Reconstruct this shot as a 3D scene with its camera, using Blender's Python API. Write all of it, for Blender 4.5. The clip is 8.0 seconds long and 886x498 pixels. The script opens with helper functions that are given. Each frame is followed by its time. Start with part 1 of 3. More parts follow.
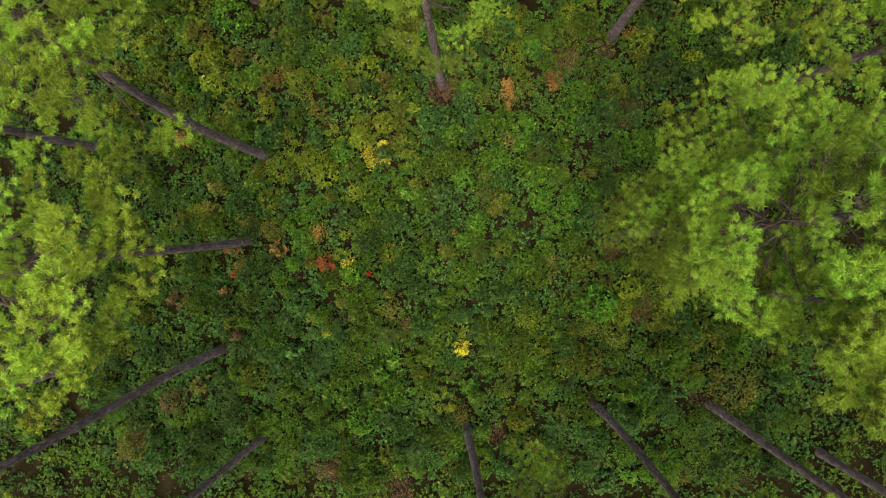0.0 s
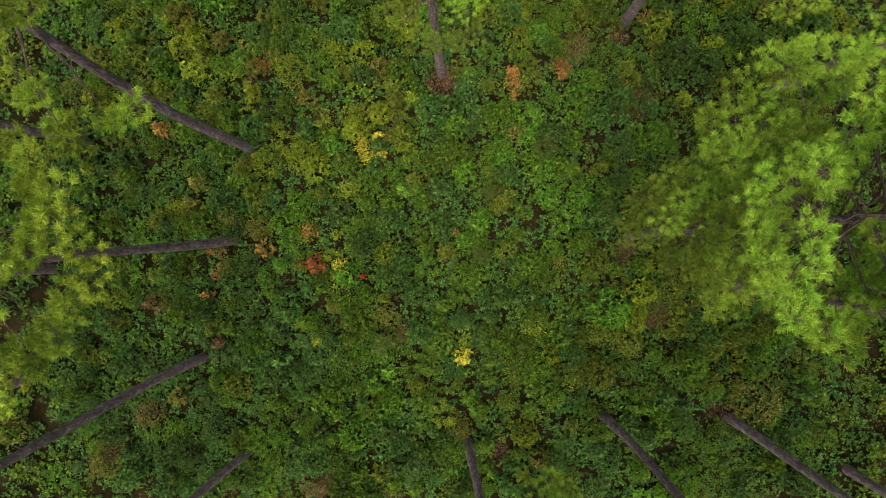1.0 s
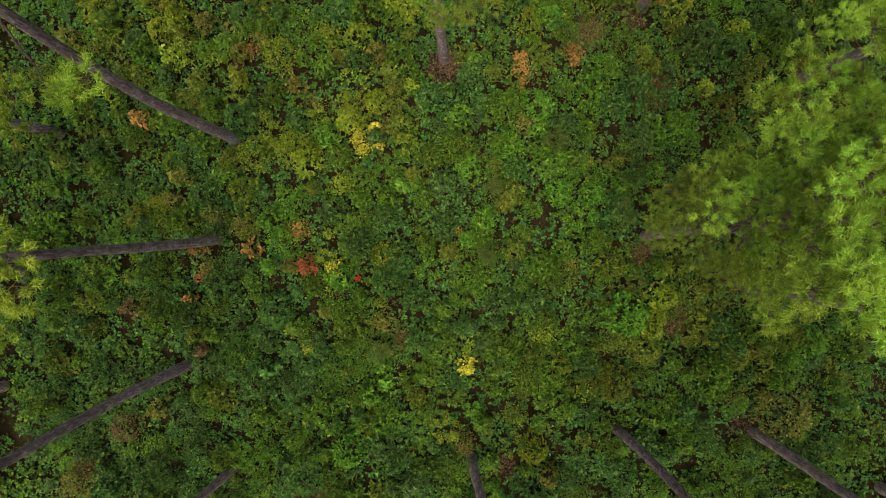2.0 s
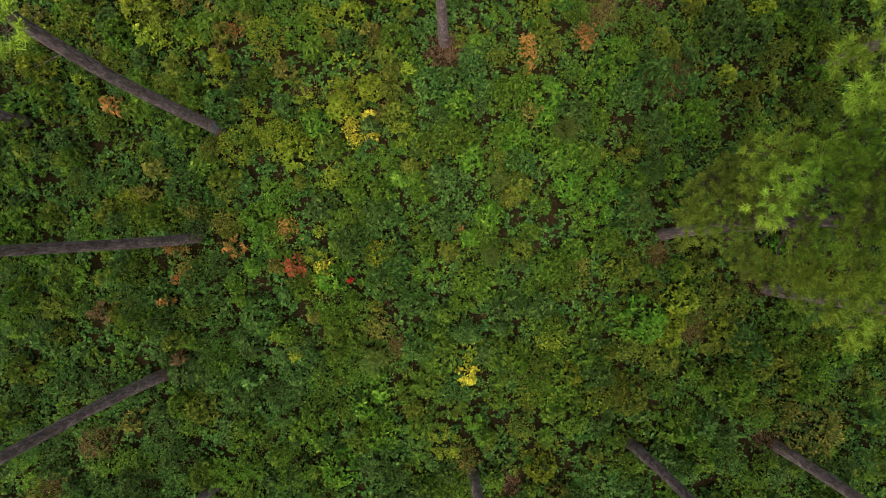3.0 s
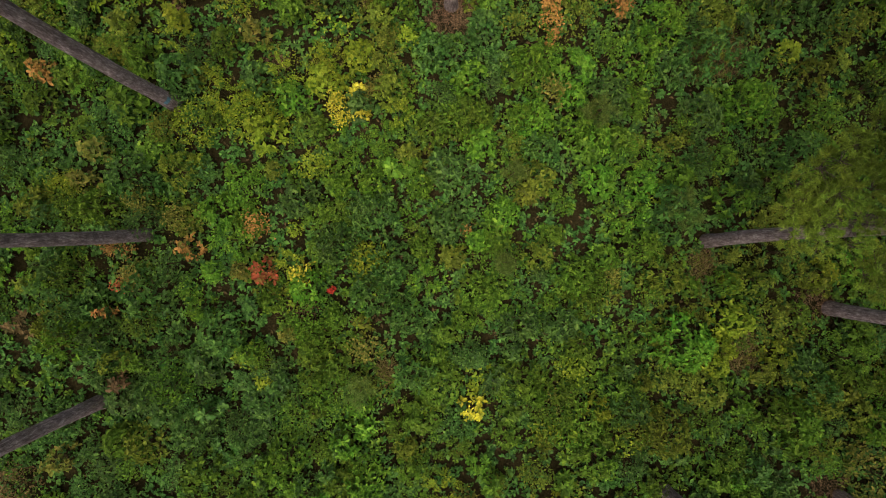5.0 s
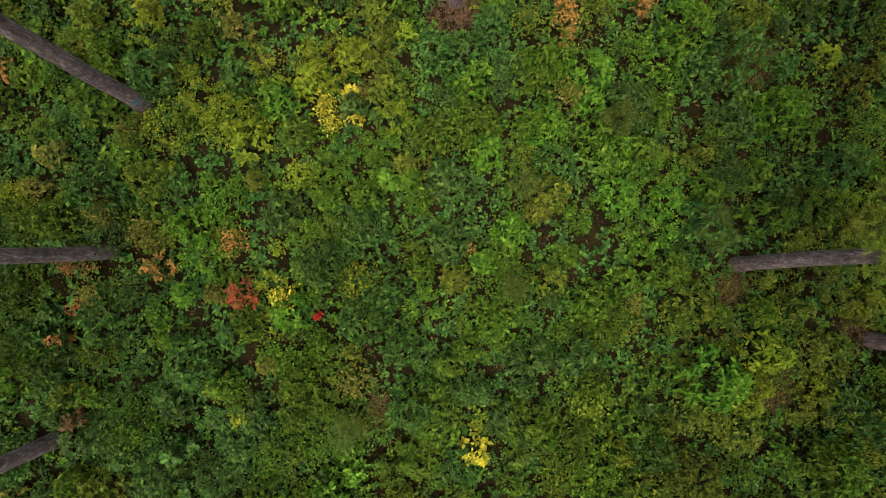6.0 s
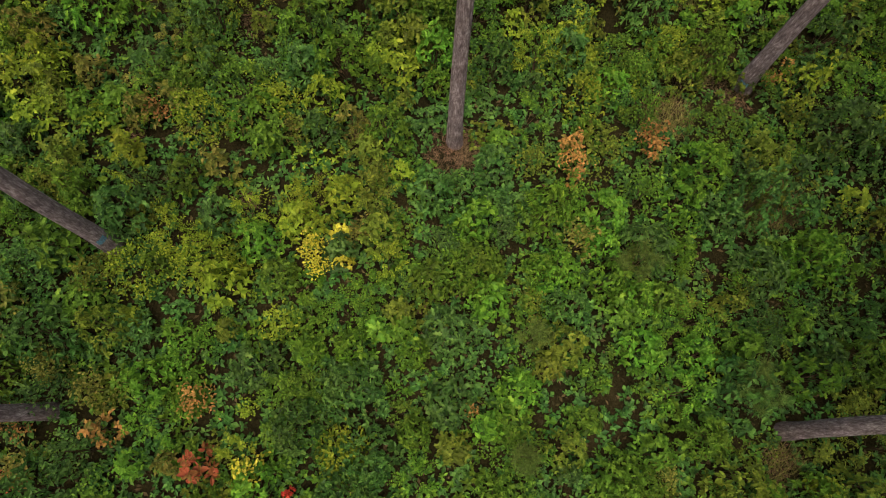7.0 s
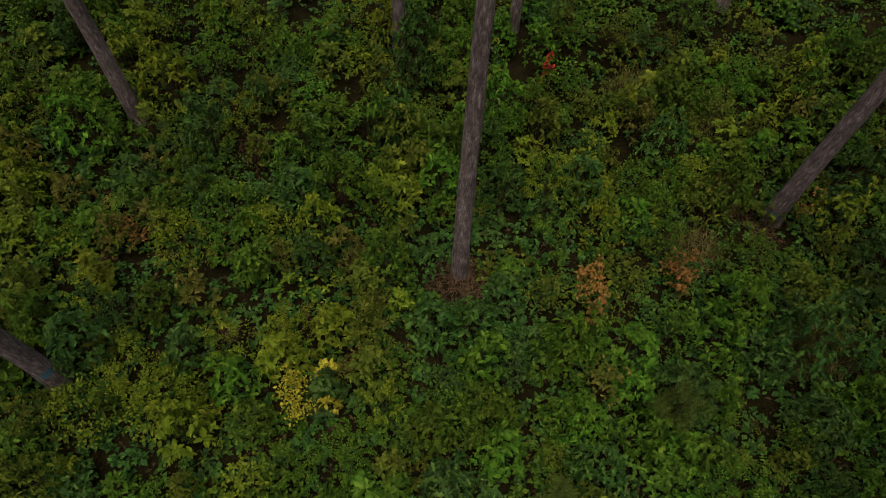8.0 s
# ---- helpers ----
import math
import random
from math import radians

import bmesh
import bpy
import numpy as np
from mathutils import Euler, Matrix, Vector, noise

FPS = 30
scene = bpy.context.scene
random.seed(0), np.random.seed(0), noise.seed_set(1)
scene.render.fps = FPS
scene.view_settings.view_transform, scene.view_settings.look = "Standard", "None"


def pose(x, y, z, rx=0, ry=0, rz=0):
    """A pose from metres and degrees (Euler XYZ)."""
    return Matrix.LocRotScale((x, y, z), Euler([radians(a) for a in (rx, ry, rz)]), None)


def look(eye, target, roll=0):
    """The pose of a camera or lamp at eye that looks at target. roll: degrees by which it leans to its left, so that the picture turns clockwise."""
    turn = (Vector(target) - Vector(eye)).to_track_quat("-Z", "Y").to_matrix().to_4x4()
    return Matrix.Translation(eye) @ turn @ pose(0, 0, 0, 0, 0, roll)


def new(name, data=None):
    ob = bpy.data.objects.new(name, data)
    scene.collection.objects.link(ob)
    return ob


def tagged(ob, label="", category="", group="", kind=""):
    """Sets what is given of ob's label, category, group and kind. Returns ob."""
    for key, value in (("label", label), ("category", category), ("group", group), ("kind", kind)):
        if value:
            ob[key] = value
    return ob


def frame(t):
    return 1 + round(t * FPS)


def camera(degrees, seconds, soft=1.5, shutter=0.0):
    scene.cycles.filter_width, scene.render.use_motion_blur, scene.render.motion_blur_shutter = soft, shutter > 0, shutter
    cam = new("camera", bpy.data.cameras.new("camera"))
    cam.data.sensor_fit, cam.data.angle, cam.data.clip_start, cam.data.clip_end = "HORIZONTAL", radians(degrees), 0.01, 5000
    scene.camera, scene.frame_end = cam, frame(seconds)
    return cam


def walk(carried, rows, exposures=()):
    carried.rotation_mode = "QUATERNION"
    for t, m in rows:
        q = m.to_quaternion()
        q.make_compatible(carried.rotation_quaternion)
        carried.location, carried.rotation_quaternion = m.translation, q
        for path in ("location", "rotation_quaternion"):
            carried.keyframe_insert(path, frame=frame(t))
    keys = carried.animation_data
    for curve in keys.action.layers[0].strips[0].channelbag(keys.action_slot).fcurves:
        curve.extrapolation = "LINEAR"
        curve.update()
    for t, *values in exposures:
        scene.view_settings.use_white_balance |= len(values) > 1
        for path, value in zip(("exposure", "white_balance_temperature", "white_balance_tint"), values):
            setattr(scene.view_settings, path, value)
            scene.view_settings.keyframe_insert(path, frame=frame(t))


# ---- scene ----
cam = camera(67.70, 8.0, soft=1.1)
PATH = [
    (0, pose(0.000, 0.000, 20.000, -1.71, 2.04, 0.00)),
    (0.5, pose(-0.072, -0.039, 19.284, -1.62, 1.86, 0.11)),
    (1, pose(-0.166, -0.079, 18.565, -1.54, 1.66, 0.17)),
    (1.5, pose(-0.277, -0.088, 17.866, -1.56, 1.46, 0.22)),
    (3, pose(-0.539, -0.195, 15.838, -1.42, 0.75, 0.38)),
    (3.5, pose(-0.615, -0.264, 15.169, -1.21, 0.39, 0.49)),
    (4, pose(-0.711, -0.310, 14.487, -0.96, 0.03, 0.62)),
    (4.5, pose(-0.827, -0.313, 13.806, -0.86, -0.29, 1.00)),
    (5.8, pose(-1.040, -0.262, 12.053, -0.88, -1.15, 1.85)),
    (6, pose(-1.046, -0.273, 11.772, 0.77, -1.22, 1.91)),
    (6.5, pose(-1.040, -0.292, 11.103, 7.38, -1.31, 2.11)),
    (7, pose(-1.022, -0.315, 10.404, 14.85, -1.50, 2.27)),
    (7.5, pose(-1.009, -0.300, 9.780, 21.84, -1.36, 2.63)),
    (8, pose(-1.030, -0.277, 9.065, 28.90, -1.72, 2.97)),
]
walk(cam, PATH, [(0, 0.71, 7000, 16), (4.5, 0.73, 7000, 16), (7.0, 0.79, 7000, 16), (7.5, 0.20, 7000, 16), (8.0, -0.50, 7000, 16)])

# ---- light ----
SUN_EL, SUN_AZ = radians(78), radians(200)
world = bpy.data.worlds.new("sky")
scene.world = world
world.use_nodes = True
wn = world.node_tree
sky = wn.nodes.new("ShaderNodeTexSky")
sky.sky_type, sky.sun_disc, sky.sun_elevation, sky.sun_rotation = "NISHITA", False, SUN_EL, SUN_AZ
sky.air_density, sky.dust_density, sky.ozone_density = 1.0, 8.0, 0.5
wn.nodes["Background"].inputs[1].default_value = 0.105
wn.links.new(sky.outputs[0], wn.nodes["Background"].inputs[0])
sun = new("sun", bpy.data.lights.new("sun", "SUN"))
sun.data.energy, sun.data.angle, sun.data.color = 2.0, radians(40), (1.0, 0.95, 0.86)
sun.matrix_world = look((math.sin(SUN_AZ) * math.cos(SUN_EL), math.cos(SUN_AZ) * math.cos(SUN_EL), math.sin(SUN_EL)), (0, 0, 0))

# ---- materials ----


def nodes_of(name):
    m = bpy.data.materials.new(name)
    m.use_nodes = True
    t = m.node_tree
    return m, t, t.nodes["Principled BSDF"]


def put(t, kind, **values):
    n = t.nodes.new(kind)
    for key, v in values.items():
        n.inputs[key.replace("_", " ")].default_value = v
    return n


def ramp(t, source, stops):
    r = t.nodes.new("ShaderNodeValToRGB")
    el = r.color_ramp.elements
    while len(el) < len(stops):
        el.new(0.5)
    for e, (at, c) in zip(el, stops):
        e.position, e.color = at, (*c, 1)
    t.links.new(source, r.inputs[0])
    return r.outputs[0]


def leaf_material(name, dull, main, fresh, rough=0.5, glow=0.26, spread=0.25, sway=1.0, sheen=0.09):
    """Thin leaf: each leaf has its own shade of three colours, each plant its own hue and value; light passes through."""
    m, t, p = nodes_of(name)
    geo, info = t.nodes.new("ShaderNodeNewGeometry"), t.nodes.new("ShaderNodeObjectInfo")
    col = ramp(t, geo.outputs["Random Per Island"], [(0.0, dull), (0.35, main), (0.65, main), (0.95, fresh)])
    pos = t.nodes.new("ShaderNodeTexCoord")
    spots = put(t, "ShaderNodeTexNoise", Scale=11.0, Detail=1.5, Roughness=0.6)
    t.links.new(pos.outputs["Object"], spots.inputs["Vector"])
    hsv = t.nodes.new("ShaderNodeHueSaturation")
    hue = t.nodes.new("ShaderNodeMapRange")
    hue.inputs["To Min"].default_value, hue.inputs["To Max"].default_value = 0.5 - 0.010 * sway, 0.5 + 0.012 * sway
    t.links.new(info.outputs["Random"], hue.inputs[0])
    patch = put(t, "ShaderNodeTexNoise", Scale=1.7, Detail=1.0)
    t.links.new(pos.outputs["Object"], patch.inputs["Vector"])
    drift = t.nodes.new("ShaderNodeMapRange")
    for key, v in (("From Min", 0.3), ("From Max", 0.7), ("To Min", -0.014 * sway), ("To Max", 0.013 * sway)):
        drift.inputs[key].default_value = v
    t.links.new(patch.outputs[0], drift.inputs[0])
    both = t.nodes.new("ShaderNodeMath")
    t.links.new(hue.outputs[0], both.inputs[0])
    t.links.new(drift.outputs[0], both.inputs[1])
    t.links.new(both.outputs[0], hsv.inputs["Hue"])
    val = t.nodes.new("ShaderNodeMapRange")
    val.inputs["From Min"].default_value, val.inputs["From Max"].default_value = 0.3, 0.7
    val.inputs["To Min"].default_value, val.inputs["To Max"].default_value = 0.62, 1.38
    t.links.new(spots.outputs[0], val.inputs[0])
    own = t.nodes.new("ShaderNodeMapRange")
    own.inputs["To Min"].default_value, own.inputs["To Max"].default_value = 1 - spread, 1 + spread
    t.links.new(info.outputs["Random"], own.inputs[0])
    tone = t.nodes.new("ShaderNodeMath")
    tone.operation = "MULTIPLY"
    t.links.new(val.outputs[0], tone.inputs[0])
    t.links.new(own.outputs[0], tone.inputs[1])
    t.links.new(tone.outputs[0], hsv.inputs["Value"])
    t.links.new(col, hsv.inputs["Color"])
    t.links.new(hsv.outputs[0], p.inputs["Base Color"])
    p.inputs["Roughness"].default_value = rough
    p.inputs["Specular IOR Level"].default_value = sheen
    tr = t.nodes.new("ShaderNodeBsdfTranslucent")
    t.links.new(hsv.outputs[0], tr.inputs[0])
    mix = t.nodes.new("ShaderNodeMixShader")
    mix.inputs[0].default_value = glow
    t.links.new(p.outputs[0], mix.inputs[1])
    t.links.new(tr.outputs[0], mix.inputs[2])
    t.links.new(mix.outputs[0], t.nodes["Material Output"].inputs[0])
    return m


def earth_material():
    """Pine straw and dark leaf mould with paler dry patches."""
    m, t, p = nodes_of("pine_straw")
    pos = t.nodes.new("ShaderNodeTexCoord")
    big = put(t, "ShaderNodeTexNoise", Scale=0.9, Detail=6.0, Roughness=0.65)
    fine = put(t, "ShaderNodeTexNoise", Scale=26.0, Detail=5.0, Roughness=0.7)
    straw = put(t, "ShaderNodeTexVoronoi", Scale=60.0)
    for n in (big, fine, straw):
        t.links.new(pos.outputs["Object"], n.inputs["Vector"])
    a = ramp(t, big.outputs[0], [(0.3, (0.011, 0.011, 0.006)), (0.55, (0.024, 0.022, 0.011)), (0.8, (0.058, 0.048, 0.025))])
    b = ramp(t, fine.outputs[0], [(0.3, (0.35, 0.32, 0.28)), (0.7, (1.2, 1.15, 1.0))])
    mul = t.nodes.new("ShaderNodeMix")
    mul.data_type, mul.blend_type = "RGBA", "MULTIPLY"
    mul.inputs[0].default_value = 1.0
    t.links.new(a, mul.inputs[6])
    t.links.new(b, mul.inputs[7])
    t.links.new(mul.outputs[2], p.inputs["Base Color"])
    p.inputs["Roughness"].default_value = 0.95
    p.inputs["Specular IOR Level"].default_value = 0.0
    bump = put(t, "ShaderNodeBump", Strength=0.6, Distance=0.03)
    t.links.new(fine.outputs[0], bump.inputs["Height"])
    t.links.new(bump.outputs[0], p.inputs["Normal"])
    return m


def bark_material(name, dark, mid, pale, stretch=0.2):
    """Plated pine bark: long plates parted by dark furrows, grey flakes over brown."""
    m, t, p = nodes_of(name)
    pos, info = t.nodes.new("ShaderNodeTexCoord"), t.nodes.new("ShaderNodeObjectInfo")
    mp = t.nodes.new("ShaderNodeMapping")
    mp.inputs["Scale"].default_value = (1, 1, stretch)
    t.links.new(pos.outputs["Object"], mp.inputs["Vector"])
    plates = put(t, "ShaderNodeTexVoronoi", Scale=36.0)
    plates.feature = "DISTANCE_TO_EDGE"
    flakes = put(t, "ShaderNodeTexNoise", Scale=26.0, Detail=6.0, Roughness=0.72)
    wide = put(t, "ShaderNodeTexNoise", Scale=3.0, Detail=3.0)
    warp = put(t, "ShaderNodeTexNoise", Scale=9.0, Detail=3.0)
    t.links.new(mp.outputs[0], warp.inputs["Vector"])
    add = t.nodes.new("ShaderNodeVectorMath")
    add.operation = "MULTIPLY_ADD"
    add.inputs[1].default_value = (0.16, 0.16, 0.16)
    t.links.new(warp.outputs["Color"], add.inputs[0])
    t.links.new(mp.outputs[0], add.inputs[2])
    t.links.new(add.outputs[0], plates.inputs["Vector"])
    t.links.new(mp.outputs[0], flakes.inputs["Vector"])
    t.links.new(pos.outputs["Object"], wide.inputs["Vector"])
    c = ramp(t, flakes.outputs[0], [(0.28, dark), (0.5, mid), (0.68, pale)])
    furrow = ramp(t, plates.outputs[0], [(0.0, (0.62, 0.58, 0.57)), (0.12, (0.92, 0.91, 0.91)), (0.3, (1.08, 1.08, 1.08))])
    tone = ramp(t, wide.outputs[0], [(0.3, (0.72, 0.70, 0.70)), (0.7, (1.25, 1.2, 1.17))])
    own = ramp(t, info.outputs["Random"], [(0.0, (0.82, 0.82, 0.83)), (1.0, (1.2, 1.18, 1.16))])
    last = c
    for f in (furrow, tone, own):
        mul = t.nodes.new("ShaderNodeMix")
        mul.data_type, mul.blend_type = "RGBA", "MULTIPLY"
        mul.inputs[0].default_value = 1.0
        t.links.new(last, mul.inputs[6])
        t.links.new(f, mul.inputs[7])
        last = mul.outputs[2]
    t.links.new(last, p.inputs["Base Color"])
    p.inputs["Roughness"].default_value = 0.9
    p.inputs["Specular IOR Level"].default_value = 0.1
    bump = put(t, "ShaderNodeBump", Strength=0.6, Distance=0.015)
    t.links.new(furrow, bump.inputs["Height"])
    t.links.new(bump.outputs[0], p.inputs["Normal"])
    return m


EARTH = earth_material()
BARK = bark_material("pine_bark", (0.12, 0.096, 0.095), (0.255, 0.215, 0.212), (0.56, 0.51, 0.50))
TWIG = bark_material("twig_bark", (0.05, 0.042, 0.035), (0.10, 0.085, 0.072), (0.19, 0.17, 0.155))
SNAG = bark_material("bare_twig", (0.16, 0.145, 0.13), (0.30, 0.28, 0.26), (0.48, 0.46, 0.44))
STEM = bark_material("shrub_stem", (0.05, 0.035, 0.02), (0.09, 0.065, 0.035), (0.15, 0.11, 0.07))
NEEDLES = leaf_material("pine_needles", (0.135, 0.228, 0.024), (0.19, 0.318, 0.032), (0.28, 0.45, 0.047), 0.5, 0.14, 0.35)
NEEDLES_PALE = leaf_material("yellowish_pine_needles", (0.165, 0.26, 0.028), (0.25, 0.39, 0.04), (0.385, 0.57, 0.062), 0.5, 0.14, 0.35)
# darker, duller copy for the lowest limbs: shade of the crown above painted in
NEEDLES_SHADED = leaf_material("shade_tinted_pine_needles", (0.11, 0.165, 0.02), (0.15, 0.225, 0.027), (0.20, 0.29, 0.036), 0.5, 0.14, 0.3)
SAPLING = leaf_material("sapling_needles", (0.07, 0.12, 0.025), (0.11, 0.18, 0.035), (0.15, 0.22, 0.05), 0.5, 0.25)
LEAVES = {
    "mid": leaf_material("green_leaf", (0.036, 0.074, 0.010), (0.075, 0.150, 0.016), (0.132, 0.238, 0.025)),
    "bright": leaf_material("fresh_leaf", (0.038, 0.100, 0.011), (0.078, 0.190, 0.018), (0.145, 0.285, 0.028)),
    "dark": leaf_material("dark_leaf", (0.021, 0.055, 0.013), (0.050, 0.121, 0.022), (0.099, 0.204, 0.036), sheen=0.17),
    "olive": leaf_material("olive_leaf", (0.058, 0.085, 0.012), (0.110, 0.155, 0.019), (0.18, 0.23, 0.028)),
    "lime": leaf_material("lime_leaf", (0.10, 0.155, 0.014), (0.165, 0.24, 0.02), (0.26, 0.325, 0.03)),
    "yellow": leaf_material("yellow_leaf", (0.20, 0.25, 0.025), (0.52, 0.49, 0.045), (0.64, 0.60, 0.08), sway=0.3),
    "straw": leaf_material("straw_leaf", (0.075, 0.11, 0.02), (0.15, 0.165, 0.03), (0.26, 0.235, 0.05)),
    "orange": leaf_material("orange_leaf", (0.085, 0.11, 0.02), (0.33, 0.18, 0.05), (0.44, 0.22, 0.07), sway=0.5),
    "brown": leaf_material("dry_brown_leaf", (0.075, 0.08, 0.022), (0.15, 0.105, 0.045), (0.22, 0.15, 0.065), sway=0.5),
    "red": leaf_material("red_leaf", (0.16, 0.11, 0.026), (0.29, 0.085, 0.036), (0.40, 0.095, 0.045), sway=0.6),
    "scarlet": leaf_material("scarlet_leaf", (0.34, 0.045, 0.03), (0.50, 0.05, 0.035), (0.60, 0.08, 0.05), spread=0.05, sway=0.2),
    "rust": leaf_material("dry_needle", (0.08, 0.052, 0.03), (0.145, 0.09, 0.054), (0.23, 0.15, 0.09), 0.8, 0.1),
    "dry_grass": leaf_material("dry_grass", (0.10, 0.105, 0.03), (0.15, 0.155, 0.04), (0.24, 0.20, 0.075), 0.6, 0.2),
    "litter": leaf_material("fallen_leaf", (0.035, 0.028, 0.013), (0.06, 0.047, 0.02), (0.12, 0.088, 0.04), 0.8, 0.1),
}
mp_, tp_, pp_ = nodes_of("blue_paint")
blot = put(tp_, "ShaderNodeTexNoise", Scale=60.0, Detail=4.0)
tp_.links.new(ramp(tp_, blot.outputs[0], [(0.4, (0.07, 0.07, 0.075)), (0.6, (0.12, 0.36, 0.5))]), pp_.inputs["Base Color"])
pp_.inputs["Roughness"].default_value = 0.7
PAINT = mp_

# ---- mesh helpers ----
rng = np.random.default_rng(7)


def raw_mesh(name, co, faces, material, smooth=False):
    """A mesh from an array of corners and arrays of faces (each array: faces of one size)."""
    me = bpy.data.meshes.new(name)
    loops = np.concatenate([f.ravel() for f in faces])
    sizes = np.concatenate([np.full(len(f), f.shape[1]) for f in faces])
    me.vertices.add(len(co))
    me.vertices.foreach_set("co", np.ascontiguousarray(co, np.float32).ravel())
    me.loops.add(len(loops))
    me.loops.foreach_set("vertex_index", loops.astype(np.int32))
    me.polygons.add(len(sizes))
    me.polygons.foreach_set("loop_start", np.r_[0, np.cumsum(sizes)[:-1]].astype(np.int32))
    me.polygons.foreach_set("use_smooth", np.full(len(sizes), smooth))
    me.materials.append(material)
    me.update(calc_edges=True)
    me.validate()
    return me


def part(name, mesh, parent, label=""):
    ob = new(name, mesh)
    ob.parent = parent
    return tagged(ob, label)


OVATE = (np.array([(0, 0, 0), (0.32, 0.5, 0.10), (0.70, 0.40, 0.06), (1, 0, -0.10), (0.70, -0.40, 0.06), (0.32, -0.5, 0.10)], float),
         np.array([(0, 3, 2, 1), (0, 5, 4, 3)]))
LOBED = (np.array([(0, 0, 0), (0.34, 0.44, 0.08), (0.50, 0.20, 0.03), (0.72, 0.42, 0.06), (1, 0, -0.12), (0.72, -0.42, 0.06), (0.50, -0.20, 0.03), (0.34, -0.44, 0.08)], float),
         np.array([(0, 2, 1), (0, 6, 2), (0, 7, 6), (2, 4, 3), (2, 6, 4), (6, 5, 4)]))
SMALL = (np.array([(0, 0, 0), (0.5, 0.5, 0.08), (1, 0, -0.05), (0.5, -0.5, 0.08)], float), np.array([(0, 3, 2, 1)]))
NEEDLE = (np.array([(0, -0.5, 0), (1, 0, 0), (0, 0.5, 0)], float), np.array([(0, 1, 2)]))


def leaves(at, az, pitch, roll, length, width, shape):
    """Corners and faces of many leaves: each starts at a point, runs along azimuth and pitch, and rolls about its rib."""
    at, n = np.asarray(at, float), len(at)
    az, pitch, roll, length, width = (np.broadcast_to(np.asarray(v, float), n) for v in (az, pitch, roll, length, width))
    x = np.stack([np.cos(az) * np.cos(pitch), np.sin(az) * np.cos(pitch), np.sin(pitch)], 1)
    y0 = np.stack([-np.sin(az), np.cos(az), 0 * az], 1)
    z0 = np.cross(x, y0)
    y = y0 * np.cos(roll)[:, None] + z0 * np.sin(roll)[:, None]
    z = np.cross(x, y)
    v, f = shape
    co = at[:, None] + v[None, :, :1] * (x * length[:, None])[:, None] + v[None, :, 1:2] * (y * width[:, None])[:, None] + v[None, :, 2:] * (z * length[:, None])[:, None]
    return co.reshape(-1, 3), (f[None] + (np.arange(n) * len(v))[:, None, None]).reshape(-1, f.shape[1])


def rods(a, b, ra, rb, sides=3):
    """Thin tapered rods from points a to points b."""
    a, b = np.asarray(a, float), np.asarray(b, float)
    n = len(a)
    ra, rb = np.broadcast_to(ra, n), np.broadcast_to(rb, n)
    d = b - a
    d /= np.linalg.norm(d, axis=1, keepdims=True) + 1e-9
    u = np.cross(d, np.where(np.abs(d[:, 2:]) > 0.9, [[1.0, 0, 0]], [[0, 0, 1.0]]))
    u /= np.linalg.norm(u, axis=1, keepdims=True) + 1e-9
    w = np.cross(d, u)
    k = np.arange(sides) * 2 * np.pi / sides
    ring = u[:, None] * np.cos(k)[None, :, None] + w[:, None] * np.sin(k)[None, :, None]
    co = np.concatenate([a[:, None] + ring * ra[:, None, None], b[:, None] + ring * rb[:, None, None]], 1).reshape(-1, 3)
    i = np.arange(sides)
    f = np.stack([i, (i + 1) % sides, (i + 1) % sides + sides, i + sides], 1)
    return co, (f[None] + (np.arange(n) * 2 * sides)[:, None, None]).reshape(-1, 4)


def tube(points, radii, sides=12, rough=0.0):
    """A closed tube along points; rough: unevenness of its skin."""
    pts = np.asarray(points, float)
    d = np.gradient(pts, axis=0)
    d /= np.linalg.norm(d, axis=1, keepdims=True)
    u = np.cross(d, [0.0, 1.0, 0.0])
    u /= np.linalg.norm(u, axis=1, keepdims=True)
    w = np.cross(d, u)
    k = np.arange(sides) * 2 * np.pi / sides
    r = np.asarray(radii)[:, None] * (1 + rough * rng.normal(size=(len(pts), sides)))
    co = (pts[:, None] + (u[:, None] * np.cos(k)[None, :, None] + w[:, None] * np.sin(k)[None, :, None]) * r[..., None]).reshape(-1, 3)
    i = np.arange(sides)
    f = np.stack([i, (i + 1) % sides, (i + 1) % sides + sides, i + sides], 1)
    f = (f[None] + (np.arange(len(pts) - 1) * sides)[:, None, None]).reshape(-1, 4)
    co = np.r_[co, pts[-1:]]
    top = (len(pts) - 1) * sides
    return co, f, np.stack([top + i, top + (i + 1) % sides, np.full(sides, len(co) - 1)], 1)


def height(x, y):
    """The lie of the ground: faint swells."""
    fade = np.exp(-(np.asarray(x) ** 2 + np.asarray(y) ** 2) / 900.0)
    return fade * (0.07 * np.sin(0.55 * x + 0.4) * np.cos(0.47 * y) + 0.05 * np.sin(1.3 * x - 0.8 * y))


# ---- ground ----
axis = np.unique(np.r_[-1500, -600, -250, -120, -70, -45, np.arange(-32, 32.01, 0.64), 45, 70, 120, 250, 600, 1500])
gx, gy = np.meshgrid(axis, axis)
n_ax = len(axis)
ij = np.arange(n_ax * n_ax).reshape(n_ax, n_ax)
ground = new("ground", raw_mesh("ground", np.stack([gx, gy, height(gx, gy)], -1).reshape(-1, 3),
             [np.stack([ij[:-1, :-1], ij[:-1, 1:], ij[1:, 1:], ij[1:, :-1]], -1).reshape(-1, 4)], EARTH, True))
tagged(ground, "forest floor of brown pine straw and dark leaf mould", "ground", kind="structure")

# ---- pines ----
NEEDLE_LONG = 0.07


